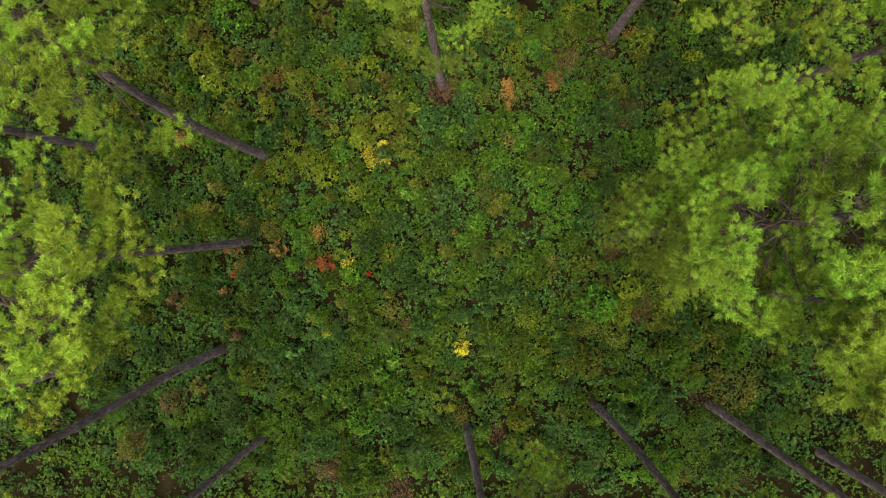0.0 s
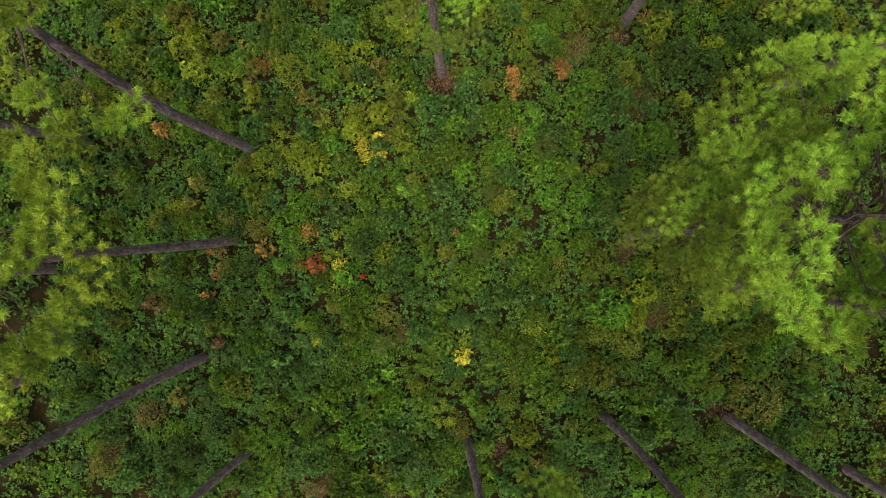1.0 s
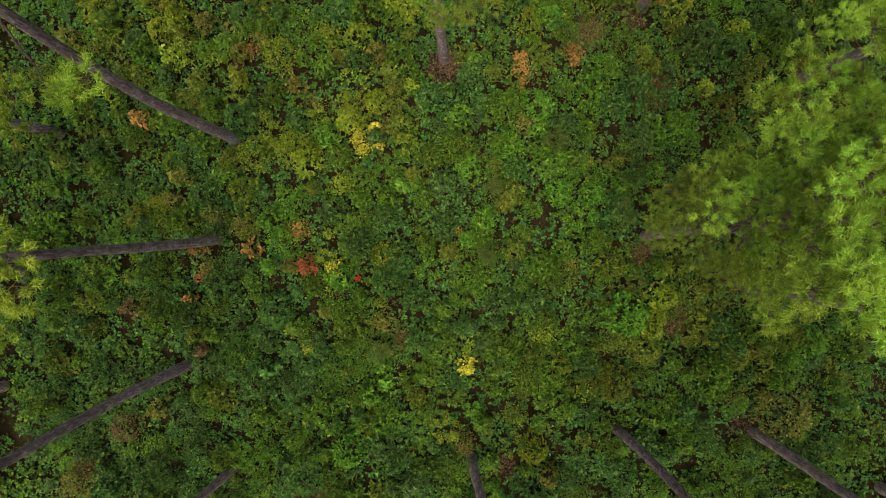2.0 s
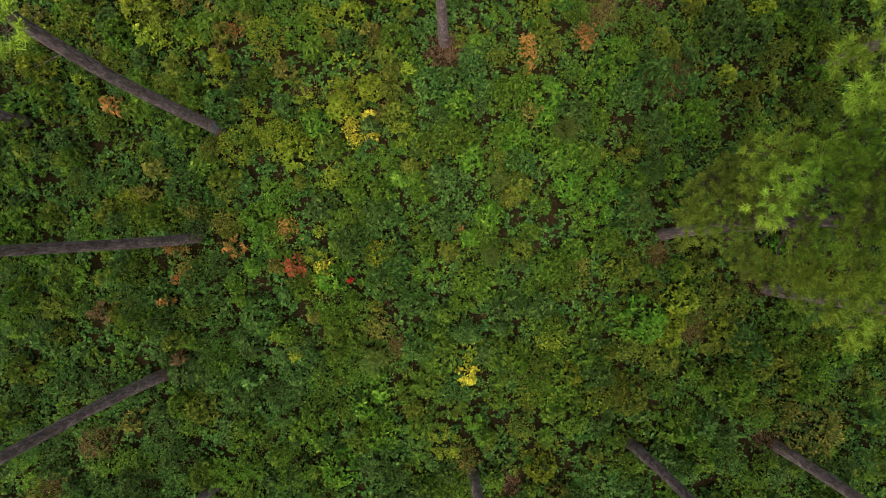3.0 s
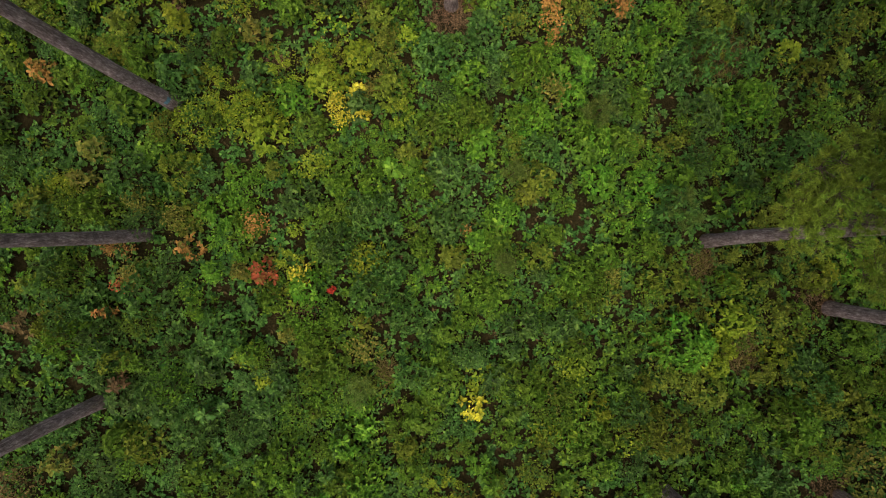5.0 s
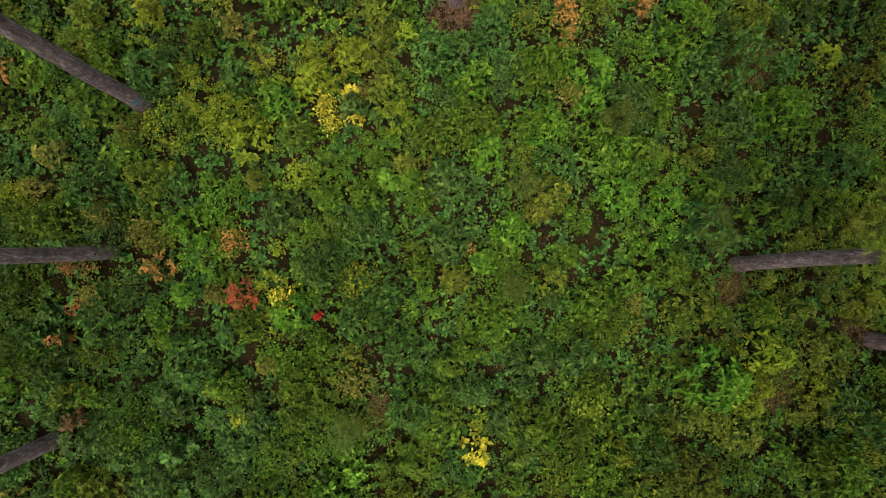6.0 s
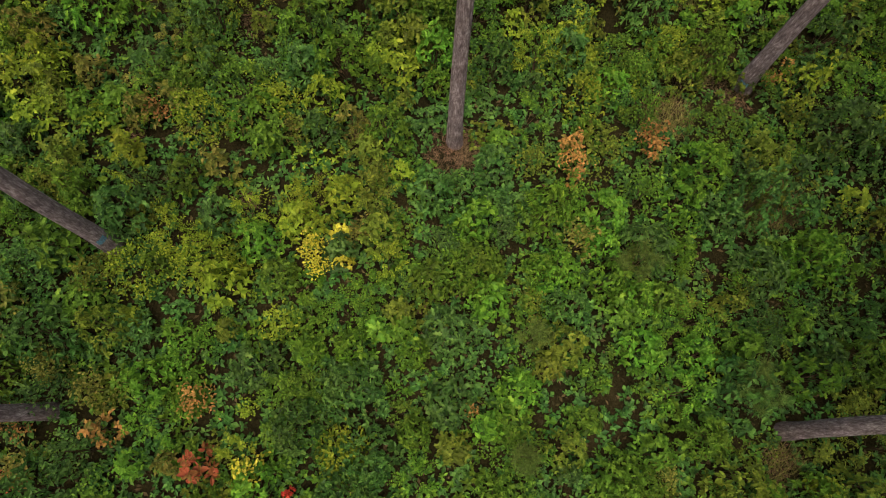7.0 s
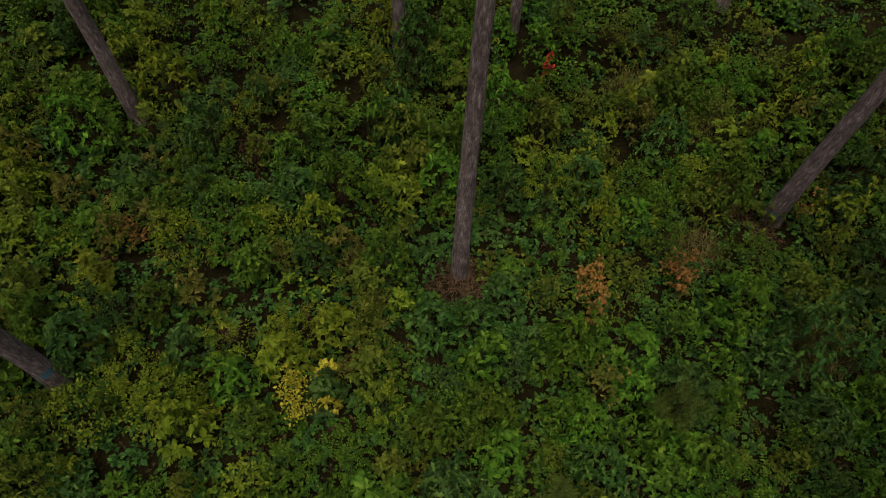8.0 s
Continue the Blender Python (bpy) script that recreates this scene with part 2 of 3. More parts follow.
def dome(r, count, radius, tall):
    """Places of leaf clusters over a loose dome, higher in the middle, kept apart from one another."""
    at = np.zeros((0, 2))
    for _ in range(count):
        q, w = np.sqrt(r.random(7)), r.random(7) * 6.28
        tries = np.stack([q * np.cos(w), q * np.sin(w)], 1)
        gap = np.min(np.linalg.norm(tries[:, None] - at[None], axis=2), axis=1) if len(at) else np.ones(7)
        at = np.r_[at, tries[[int(np.argmax(gap))]]]
    q, w = np.linalg.norm(at, axis=1), np.arctan2(at[:, 1], at[:, 0])
    z = tall * (1 - 0.72 * q * q) * r.uniform(0.7, 1.06, count)
    return np.c_[radius * at, z], w, q


def limb_meshes(length, seed, per=90, broad=0.0068, twigs=True):
    """One pine limb along +x: bent wood with side shoots, and clumps of needle tufts at the shoots' ends."""
    r = np.random.default_rng(seed)
    n = 7
    s = np.linspace(0, 1, n)
    sway = r.normal(0, 0.05, 2)
    axis_pts = np.stack([s * length, length * (sway[0] * np.sin(3 * s) + 0.03 * r.normal(size=n) * s), length * (0.22 * s**2 - 0.10 * s + 0.05 * sway[1] * s)], 1)
    rad = np.interp(s, [0, 1], [0.008 + 0.008 * length, 0.005])
    co, f, cap = tube(axis_pts, rad, 4)
    ends = [(axis_pts[-2], axis_pts[-1])]
    count = int(1.3 + 0.9 * length)
    for k in range(count):
        q = 0.5 + 0.45 * (k + r.random()) / count
        base = np.array([np.interp(q, s, axis_pts[:, j]) for j in range(3)])
        side = 1 if k % 2 else -1
        way = np.array([0.5 + 0.5 * r.random(), side * (0.6 + 0.6 * r.random()), 0.05 + 0.45 * r.random()])
        ends.append((base, base + way / np.linalg.norm(way) * (0.24 + 0.32 * length * (1 - q) + 0.2 * r.random())))
    a, b, ways = [e[0] for e in ends], [e[1] for e in ends], []
    tips = []
    for base, end in ends:
        swell = r.uniform(0.8, 1.25)
        spots, _, _ = dome(r, int(r.integers(11, 15)), 0.21 * swell, 0.24 * swell)
        for spot in spots:
            w = spot - [0, 0, 0.02]
            a.append(end), b.append(end + w), tips.append(end + w), ways.append(w / np.linalg.norm(w) + [0, 0, 0.35])
    keep = len(a) if twigs else len(ends)
    rco, rf = rods(a[:keep], b[:keep], 0.004, 0.0015)
    wood = raw_mesh("limb", np.r_[co, rco], [np.r_[f, rf + len(co)], cap], TWIG, True)
    tips, ways = np.array(tips), np.array(ways)
    ways /= np.linalg.norm(ways, axis=1, keepdims=True)
    d = r.normal(0, 1, (len(tips) * per, 3))
    d = d / np.linalg.norm(d, axis=1, keepdims=True) + np.repeat(ways, per, 0) * 0.8
    d /= np.linalg.norm(d, axis=1, keepdims=True)
    at = np.repeat(tips, per, 0) - np.repeat(ways, per, 0) * (0.08 * r.random(len(d)))[:, None]
    at = at + r.normal(0, 0.012, at.shape)
    long = NEEDLE_LONG * (0.5 + 0.65 * r.random(len(d)))
    nco, nf = leaves(at, np.arctan2(d[:, 1], d[:, 0]), np.arcsin(d[:, 2].clip(-1, 1)), r.normal(0, 0.8, len(d)), long, broad, NEEDLE)
    return wood, raw_mesh("needles", nco, [nf], NEEDLES)


BOUGH_SIZES = (0.7, 1.2, 1.8, 2.5)
BOUGHS = {(size, v, near): limb_meshes(size, 100 + 10 * i + v, *((8, 0.085, False), (132, 0.0072), (86, 0.0068))[near])
          for i, size in enumerate(BOUGH_SIZES) for v in range(4) for near in range(3)}


def add_limb(tree, base, azimuth, rise, length, r, near=True, tone=None):
    end = tree.location + base + Vector((math.cos(azimuth), math.sin(azimuth), 0)) * length
    near = near and abs(end.x) < 0.68 * (20 - end.z) + 0.4 and abs(end.y) < 0.39 * (20 - end.z) + 0.6
    near = 0 if not near else 2 if end.z < 8.6 else 1  # the low shaded limbs carry few needles
    size = min(BOUGH_SIZES, key=lambda q: abs(q - length))
    wood, green = BOUGHS[size, int(r.integers(4)), near]
    k = length / size
    limb = part("limb", wood, tree)
    limb.matrix_local = Matrix.LocRotScale(base, Euler((r.uniform(-0.4, 0.4), -rise, azimuth)), (k, k, k))
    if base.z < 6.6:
        tone = NEEDLES_SHADED  # the lowest limbs get the upper crown's shade as a needle colour
    words = {NEEDLES_SHADED: "dull olive shade-tinted", NEEDLES_PALE: "yellowish green"}.get(tone, "fresh green")
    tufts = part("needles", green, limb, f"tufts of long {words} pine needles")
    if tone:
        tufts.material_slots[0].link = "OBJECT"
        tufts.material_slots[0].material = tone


def pine(x, y, tall, girth, crown_from, spread, seed, lean=(0, 0), sweep=(0, 0), bend=(0, 0), limbs=40, tips=(), snags=(), paint=None, near=True, tone=None):
    """A pine: flared, slightly swept trunk, whorls of limbs from crown_from to the top. tips: places that limbs reach out to."""
    r = np.random.default_rng(seed)
    tree = tagged(new("pine_tree"), "tall slender pine with grey-brown plated bark and a tufted green crown", "tree", "pines of the stand")
    tree.location = (x, y, float(height(x, y)) - 0.06)
    zs = np.r_[0, 0.12, 0.3, 0.6, 1.0, np.arange(1.6, tall, 0.7), tall]

    def middle(z):
        z = np.asarray(z, float)
        return np.stack([lean[0] * z + bend[0] * z * z + sweep[0] * (1 - np.exp(-z / 0.7)) + 0.035 * np.sin(0.55 * z + seed),
                         lean[1] * z + bend[1] * z * z + sweep[1] * (1 - np.exp(-z / 0.7)) + 0.035 * np.sin(0.5 * z + 2.1 * seed), z], -1)

    rad = girth * ((0.80 * (1 - 0.88 * zs / tall)) + 0.20 * np.exp(-zs / 0.5)) + 0.012
    co, f, cap = tube(middle(zs), rad, 14, 0.035)
    part("trunk", raw_mesh("trunk", co, [f, cap], BARK, True), tree)
    for k in range(limbs):
        q = (k + r.random() * 0.8) / limbs
        z = crown_from + (tall - 0.3 - crown_from) * q
        length = spread * (0.45 + 0.9 * q) if q < 0.35 else spread * (0.78 * ((1 - q) / 0.65) ** 0.8 + 0.15)
        length *= r.uniform(0.7, 1.1)
        add_limb(tree, Vector(middle(z)), k * 2.399 + r.normal(0, 0.25) + seed, radians(r.uniform(2, 18) + 42 * q * q), max(0.45, length), r, near, tone)
    for tx, ty, tz in tips:
        length = math.hypot(tx - x, ty - y) * 0.95
        z = tz - 0.3 * length
        b = middle(z)
        dx, dy = tx - x - b[0], ty - y - b[1]
        add_limb(tree, Vector(b), math.atan2(dy, dx), radians(12), math.hypot(dx, dy), r, True, tone)
    for tip in snags:
        e = np.array(tip) - tree.location
        b = middle(e[2] - 0.35)
        s = np.linspace(0, 1, 6)[:, None]
        line = b * (1 - s) + e * s + [0, 0, 0.12] * np.sin(3.1 * s) + 0.03 * r.normal(size=(6, 3)) * s
        wco, wf, wcap = tube(line, np.linspace(0.022, 0.006, 6), 5)
        roots = line[r.integers(2, 6, 9)]
        tco, tf = rods(roots, roots + r.normal(0, 1, (9, 3)) * [0.17, 0.17, 0.10], 0.007, 0.002)
        part("dead_limb", raw_mesh("dead_limb", np.r_[wco, tco], [np.r_[wf, tf + len(wco)], wcap], SNAG, True), tree, "bare pale grey limb with leafless twigs")
    for k in range(5):
        z = crown_from * r.uniform(0.45, 0.98)
        b, w = middle(z), r.random() * 6.28
        e = b + np.array([math.cos(w) * 0.45, math.sin(w) * 0.45, 0.03]) * r.uniform(0.5, 1.2)
        sco, sf = rods([b], [e], 0.012, 0.004, 4)
        part("dead_branch", raw_mesh("dead_branch", sco, [sf], TWIG), tree, "short bare grey branch stub")
    if paint:
        z0, z1, turn = paint
        k = np.linspace(turn - 0.5, turn + 0.5, 7)
        pco = []
        for z in (z0, z1):
            rr = np.interp(z, zs, rad) * 1.05 + 0.004
            pco += [middle(z) + np.array([math.cos(a) * rr, math.sin(a) * rr, 0]) for a in k]
        i = np.arange(6)
        part("paint_mark", raw_mesh("paint_mark", np.array(pco), [np.stack([i, i + 1, i + 8, i + 7], 1)], PAINT), tree, "worn patch of pale blue marking paint")
    return tree


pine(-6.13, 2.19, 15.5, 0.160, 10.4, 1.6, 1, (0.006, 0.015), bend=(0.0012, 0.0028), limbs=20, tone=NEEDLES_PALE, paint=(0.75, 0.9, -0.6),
     tips=[(-4.78, 1.44, 13.0), (-4.67, 1.17, 12.8), (-4.99, 1.84, 12.6), (-4.23, 1.94, 12.3), (-4.46, 1.93, 12.6), (-4.45, 1.14, 10.3), (-4.67, 0.93, 10.8), (-5.01, 1.27, 11.2), (-6.01, 0.99, 11.0), (-5.11, 2.48, 12.5), (-4.70, 2.50, 12.3), (-4.32, 2.66, 12.0), (-4.10, 2.69, 11.8)])
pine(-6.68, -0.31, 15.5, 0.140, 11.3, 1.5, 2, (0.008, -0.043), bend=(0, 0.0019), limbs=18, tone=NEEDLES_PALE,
     tips=[(-4.19, 0.04, 13.0), (-4.50, 0.16, 12.8), (-3.90, 0.24, 12.2), (-3.90, -0.03, 12.0), (-4.08, -0.03, 12.2), (-4.94, 0.10, 13.0), (-5.44, -0.30, 12.2), (-4.26, -0.56, 13.2), (-4.02, -0.83, 13.2), (-4.58, -0.85, 12.8), (-4.80, -1.29, 11.0), (-4.84, -1.55, 11.3), (-4.62, -0.16, 12.4),
           (-4.91, -1.81, 13.0), (-4.89, -2.00, 12.0), (-5.08, -1.68, 11.8), (-5.04, -2.21, 12.0)])
# crown lifted out of view and thickened to shade the south-west floor
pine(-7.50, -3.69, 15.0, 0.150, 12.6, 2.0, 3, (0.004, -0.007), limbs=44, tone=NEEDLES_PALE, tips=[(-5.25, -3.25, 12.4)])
pine(-6.16, -6.38, 14.5, 0.125, 9.8, 2.5, 4, (-0.045, 0.040), limbs=66)
pine(0.04, -6.00, 14.5, 0.140, 9.8, 2.5, 5, (0.044, 0.005), limbs=66, tips=[(1.5, -3.95, 8.5), (1.3, -4.2, 8.5), (1.58, -4.25, 8.6), (1.15, -4.5, 8.7)])
pine(3.78, -5.22, 15.0, 0.135, 10.2, 2.3, 6, (0.028, 0.022), limbs=66)
pine(7.25, -5.28, 15.0, 0.145, 9.6, 3.0, 7, (0.010, 0.016), limbs=84)
# the four tips above 13.4 m are unseen limbs, added for shade in the east
pine(6.99, -1.46, 15.5, 0.150, 10.4, 2.7, 8, (-0.012, 0.0), limbs=52, tips=[(3.9, -1.1, 12.9), (3.95, -1.4, 12.8), (4.2, -0.9, 13.0), (4.1, -0.5, 13.0), (4.4, -1.7, 12.8), (4.4, -1.2, 13.2), (4.6, -2.1, 12.6), (4.9, -0.8, 13.2), (5.0, -1.6, 12.9), (4.0, -1.25, 12.4), (4.2, -1.6, 12.3), (4.5, -0.7, 12.6), (4.3, -2.0, 12.9), (5.6, -2.6, 13.6), (5.4, -0.4, 13.7), (6.2, 0.4, 13.6), (6.4, -3.2, 13.5)])
pine(4.47, -0.21, 14.6, 0.145, 7.7, 1.65, 9, (-0.004, 0.030), limbs=54, snags=[(4.42, 1.0, 13.1), (4.75, 0.45, 13.3)],
     tips=[(3.38, 0.87, 10.1), (3.35, 0.0, 11.0), (3.0, -0.16, 11.3), (3.16, -0.85, 11.4), (3.71, 0.63, 11.4), (3.2, 1.35, 10.2), (3.3, 1.75, 9.7), (3.5, 1.2, 9.4),
           (3.3, -0.2, 9.4), (3.15, 0.55, 8.6), (3.3, 0.5, 10.6), (3.0, -0.2, 10.6),
           (3.95, 1.8, 11.9), (3.8, 2.3, 9.9), (4.6, 2.2, 10.5), (5.2, 1.8, 10.2), (4.3, 2.6, 9.0), (3.6, 1.9, 10.7), (5.0, 1.5, 10.8), (5.4, 0.9, 11.5), (4.4, 1.4, 12.0), (4.0, 0.9, 12.2), (4.8, 1.2, 12.4), (3.9, 0.2, 12.3), (4.5, 0.6, 12.9),
           (3.25, 0.7, 8.1), (3.35, 0.3, 8.0), (3.4, -0.35, 8.1), (3.5, -0.75, 8.2), (3.35, 1.0, 8.2), (3.7, -0.95, 8.4), (3.55, 0.6, 8.4), (3.15, -0.6, 9.5),
           (2.9, 0.33, 6.0), (3.15, 0.65, 6.1), (3.2, 0.0, 6.0), (3.05, 0.15, 5.9), (3.3, 0.35, 6.2), (3.4, -0.3, 6.2), (3.4, 0.85, 6.3), (3.55, 0.5, 6.4), (3.7, 0.15, 6.5), (3.6, -0.5, 6.3), (4.0, -0.7, 6.3), (4.2, -0.9, 6.2), (4.65, -0.95, 6.1), (5.2, 0.7, 6.2), (5.3, -0.8, 6.0)])
# tips from 12.8 m up: limbs out of view, added to shade the north-east
pine(4.33, 5.63, 14.8, 0.165, 8.5, 2.3, 10, (-0.010, 0.010), (-0.10, -0.06), limbs=38, paint=(0.35, 0.46, -2.3), tips=[(4.0, 3.0, 9.8), (5.0, 3.4, 10.5), (4.4, 3.0, 11.4), (4.7, 2.9, 9.2), (4.0, 4.0, 13.4), (5.2, 4.4, 13.5), (3.2, 4.6, 13.3), (5.8, 5.6, 13.4), (4.6, 7.2, 13.5), (3.0, 6.2, 13.4), (5.6, 4.6, 12.8)])
pine(-0.70, 4.35, 14.0, 0.140, 9.8, 1.6, 11, (-0.034, 0.0), bend=(0.0022, 0.0), limbs=24,
     tips=[(-0.3, 3.25, 6.6), (-1.2, 3.7, 6.5), (0.2, 3.7, 7.7), (-0.9, 4.7, 6.8), (0.35, 4.0, 7.7), (-0.8, 3.3, 6.4)])
pine(-6.39, 6.97, 15.0, 0.150, 9.8, 2.6, 12, (-0.018, -0.014), limbs=44)
pine(-2.07, 8.82, 15.0, 0.130, 9.4, 2.6, 13, limbs=50)
pine(0.05, 9.72, 14.5, 0.110, 9.4, 2.5, 14, limbs=48)
pine(8.05, 3.70, 15.0, 0.140, 8.0, 2.6, 15, (0.0, -0.03), limbs=50, tips=[(5.4, 2.9, 10.0), (5.5, 2.5, 9.4), (5.0, 3.1, 10.0), (5.8, 2.3, 11.0), (6.0, 3.4, 9.6), (5.6, 3.7, 11.2), (5.9, 4.3, 10.5), (6.7, 3.0, 10.2), (6.3, 2.6, 11.6)])
pine(-10.80, 2.38, 15.0, 0.140, 9.0, 2.8, 16, limbs=64)
# two unseen pines added so that their crowns darken the west floor
pine(-11.90, -1.20, 15.2, 0.140, 9.0, 2.9, 18, limbs=64)
pine(-12.40, -4.30, 15.0, 0.140, 9.0, 2.9, 19, limbs=60)
pine(10.61, -6.64, 15.0, 0.140, 9.0, 2.8, 17, limbs=50)
# the stand goes on all round: unseen pines, added to shade the floor's edges
SHADE_RING = ((-15.6, -3.0), (-14.6, -7.6), (-10.8, 8.6), (-3.4, -10.0), (2.2, -9.6), (6.4, -9.4), (11.2, -1.6), (11.6, 3.2), (8.4, 8.0), (4.2, 10.6), (-5.2, 12.2), (-11.0, 12.4),
        (-15.2, 4.6), (14.6, 0.4), (-8.0, -10.4), (1.6, 13.6), (-19.0, 0.5), (-11.6, -11.6), (11.0, -11.0), (15.4, -4.4), (12.6, 8.0), (-15.0, 9.4))
for k, (x, y) in enumerate(SHADE_RING):
    pine(x, y, 15.0 + 0.4 * math.sin(3 * k), 0.14, 8.0, 2.8, 30 + k, limbs=30, near=False)

# ---- undergrowth ----


def rosettes(r, nodes, lean_az, per, size, shape, wide=0.5):
    """Whorls of leaves at the nodes, tilted outward."""
    n = len(nodes)
    count = n * per
    az = np.tile(np.arange(per) * 6.28 / per, n) + np.repeat(r.random(n) * 6.28, per) + r.normal(0, 0.3, count)
    tilt = np.repeat(r.uniform(0.0, 0.75, n), per)
    pitch = -tilt * np.cos(az - np.repeat(lean_az, per)) + r.normal(0.0, 0.28, count) - 0.06
    long = size * np.repeat(r.uniform(0.7, 1.3, n), per) * r.uniform(0.65, 1.2, count)
    off = r.normal(size=(count, 3)) * [0.013, 0.013, 0.018]
    return leaves(np.repeat(nodes, per, 0) + off, az, pitch, r.normal(0, 0.45, count), long, long * wide * r.uniform(0.75, 1.25, count), shape)


def sprays(r, nodes, per, size, reach):
    """Twigs full of small leaves."""
    n = len(nodes) * per
    at = np.repeat(nodes, per, 0) + r.normal(0, 1, (n, 3)) * [reach, reach, reach * 0.5]
    long = size * r.uniform(0.7, 1.25, n)
    return leaves(at, r.random(n) * 6.28, r.normal(0, 0.4, n), r.normal(0, 0.4, n), long, long * 0.55, SMALL)


def fronds(r, nodes, az, reach, size):
    """Feather-like compound leaves that arch outward."""
    at, fa, fp, fr, fl = [], [], [], [], []
    for node, w in zip(nodes, az):
        pairs = int(r.integers(9, 13))
        long = reach * r.uniform(0.7, 1.15)
        for k in range(pairs + 1):
            s = (k + 0.7) / (pairs + 1)
            p = node + np.array([math.cos(w) * long * s, math.sin(w) * long * s, 0.10 * math.sin(2.2 * s) - 0.30 * long * s * s])
            for side in ((1, -1) if k < pairs else (0,)):
                at.append(p), fa.append(w + side * r.uniform(0.7, 1.35)), fp.append(r.normal(-0.15, 0.32)), fr.append(r.normal(0, 0.4))
                fl.append(size * (1.15 - 0.5 * abs(s - 0.4)) * r.uniform(0.65, 1.3))
    fl = np.array(fl)
    return leaves(at, fa, fp, fr, fl, fl * 0.42, SMALL)


SHRUB_SIZES = (0.12, 0.2, 0.32, 0.5)


def shrub_meshes(kind, wide, seed):
    """Stems and foliage of one shrub of the given radius and about 0.8 m height; leaves keep their true size."""
    r = np.random.default_rng(seed)
    share = (wide / 0.5) ** 1.6
    if kind == "oak":
        nodes, w, q = dome(r, int(42 * share) + 4, wide * 0.9, 0.80)
        co, f = rosettes(r, nodes, w, 7, 0.108, LOBED, 0.56)
    elif kind == "broad":
        nodes, w, q = dome(r, int(54 * share) + 5, wide * 0.92, 0.80)
        co, f = rosettes(r, nodes, w, 6, 0.087, OVATE, 0.56)
    elif kind == "small":
        nodes, w, q = dome(r, int(31 * share) + 4, wide * 0.9, 0.72)
        co, f = sprays(r, nodes, 18, 0.056, 0.06)
    else:
        nodes, w, q = dome(r, int(24 * share) + 5, wide * 0.5, 0.85)
        co, f = fronds(r, nodes, w + r.normal(0, 0.7, len(w)), wide * 0.72, 0.05)
    ends = nodes[::4]
    n = len(ends)
    turn = np.array([[1, 0, 0], [-0.5, 0.87, 0], [-0.5, -0.87, 0]])
    knees = ends * [0.35, 0.35, 0.55]
    co_s = np.concatenate([turn * 0.012 + [0, 0, -0.08], (knees[:, None] + turn * 0.005).reshape(-1, 3), (ends[:, None] + turn * 0.002).reshape(-1, 3)])
    i3 = np.arange(3)
    low_f = np.stack([np.tile(i3, (n, 1)), np.tile((i3 + 1) % 3, (n, 1)), 3 + 3 * np.arange(n)[:, None] + (i3 + 1) % 3, 3 + 3 * np.arange(n)[:, None] + i3], -1).reshape(-1, 4)
    k0, t0 = 3 + 3 * np.arange(n)[:, None], 3 + 3 * n + 3 * np.arange(n)[:, None]
    top_f = np.stack([k0 + i3, k0 + (i3 + 1) % 3, t0 + (i3 + 1) % 3, t0 + i3], -1).reshape(-1, 4)
    stems = raw_mesh("stem", co_s, [np.r_[low_f, top_f]], STEM)
    return stems, raw_mesh("foliage", co, [f], LEAVES["mid"])


SHRUBS = {(kind, wide, v): shrub_meshes(kind, wide, 500 + 60 * i + 10 * k + v)
          for i, kind in enumerate(("oak", "broad", "small", "frond")) for k, wide in enumerate(SHRUB_SIZES) for v in range(4)}
WORDS = {"mid": "mid green", "bright": "fresh bright green", "dark": "dark bluish green", "olive": "dull olive", "lime": "yellowish lime", "yellow": "bright autumn yellow",
         "straw": "pale straw-coloured", "orange": "rusty orange", "brown": "dry brown", "red": "dark autumn red", "scarlet": "vivid scarlet"}
FORMS = {"oak": "lobed oak leaves", "broad": "broad oval leaves", "small": "many small leaves", "oval": "oval leaves", "frond": "feathery compound leaves"}
KINDS = {"oak": ("oak_sapling", "sapling", "oak saplings"), "broad": ("broadleaf_shrub", "shrub", "broad-leaved shrubs"),
         "small": ("small_leaved_bush", "bush", "small-leaved bushes"), "frond": ("feathery_shrub", "shrub", "feathery shrubs")}
taken = []


def shrub(x, y, radius, colour, kind, vigour=1.0, marked=True):
    r = np.random.default_rng(int(abs(x * 7919 + y * 104729) * 10) % 100003)
    wide = min(SHRUB_SIZES, key=lambda q: abs(q - radius))
    stems, foliage = SHRUBS[kind, wide, int(r.integers(4))]
    tall = (0.62 + radius * 1.2) * vigour
    size = "low" if tall < 0.66 else "knee-high" if tall < 0.9 else "waist-high"
    name, category, group = KINDS[kind]
    bush = tagged(new(name), f"{size} {category} with {WORDS[colour]} {FORMS[kind]}", category, group)
    k = radius / wide
    bush.matrix_basis = Matrix.LocRotScale((x, y, float(height(x, y))), Euler((r.normal(0, 0.06), r.normal(0, 0.06), r.random() * 6.28)), (k, k, tall / 0.8))
    part("stem", stems, bush)
    leaf = part("foliage", foliage, bush)
    leaf.material_slots[0].link = "OBJECT"
    leaf.material_slots[0].material = LEAVES[colour]
    taken.append((x, y, radius, marked))


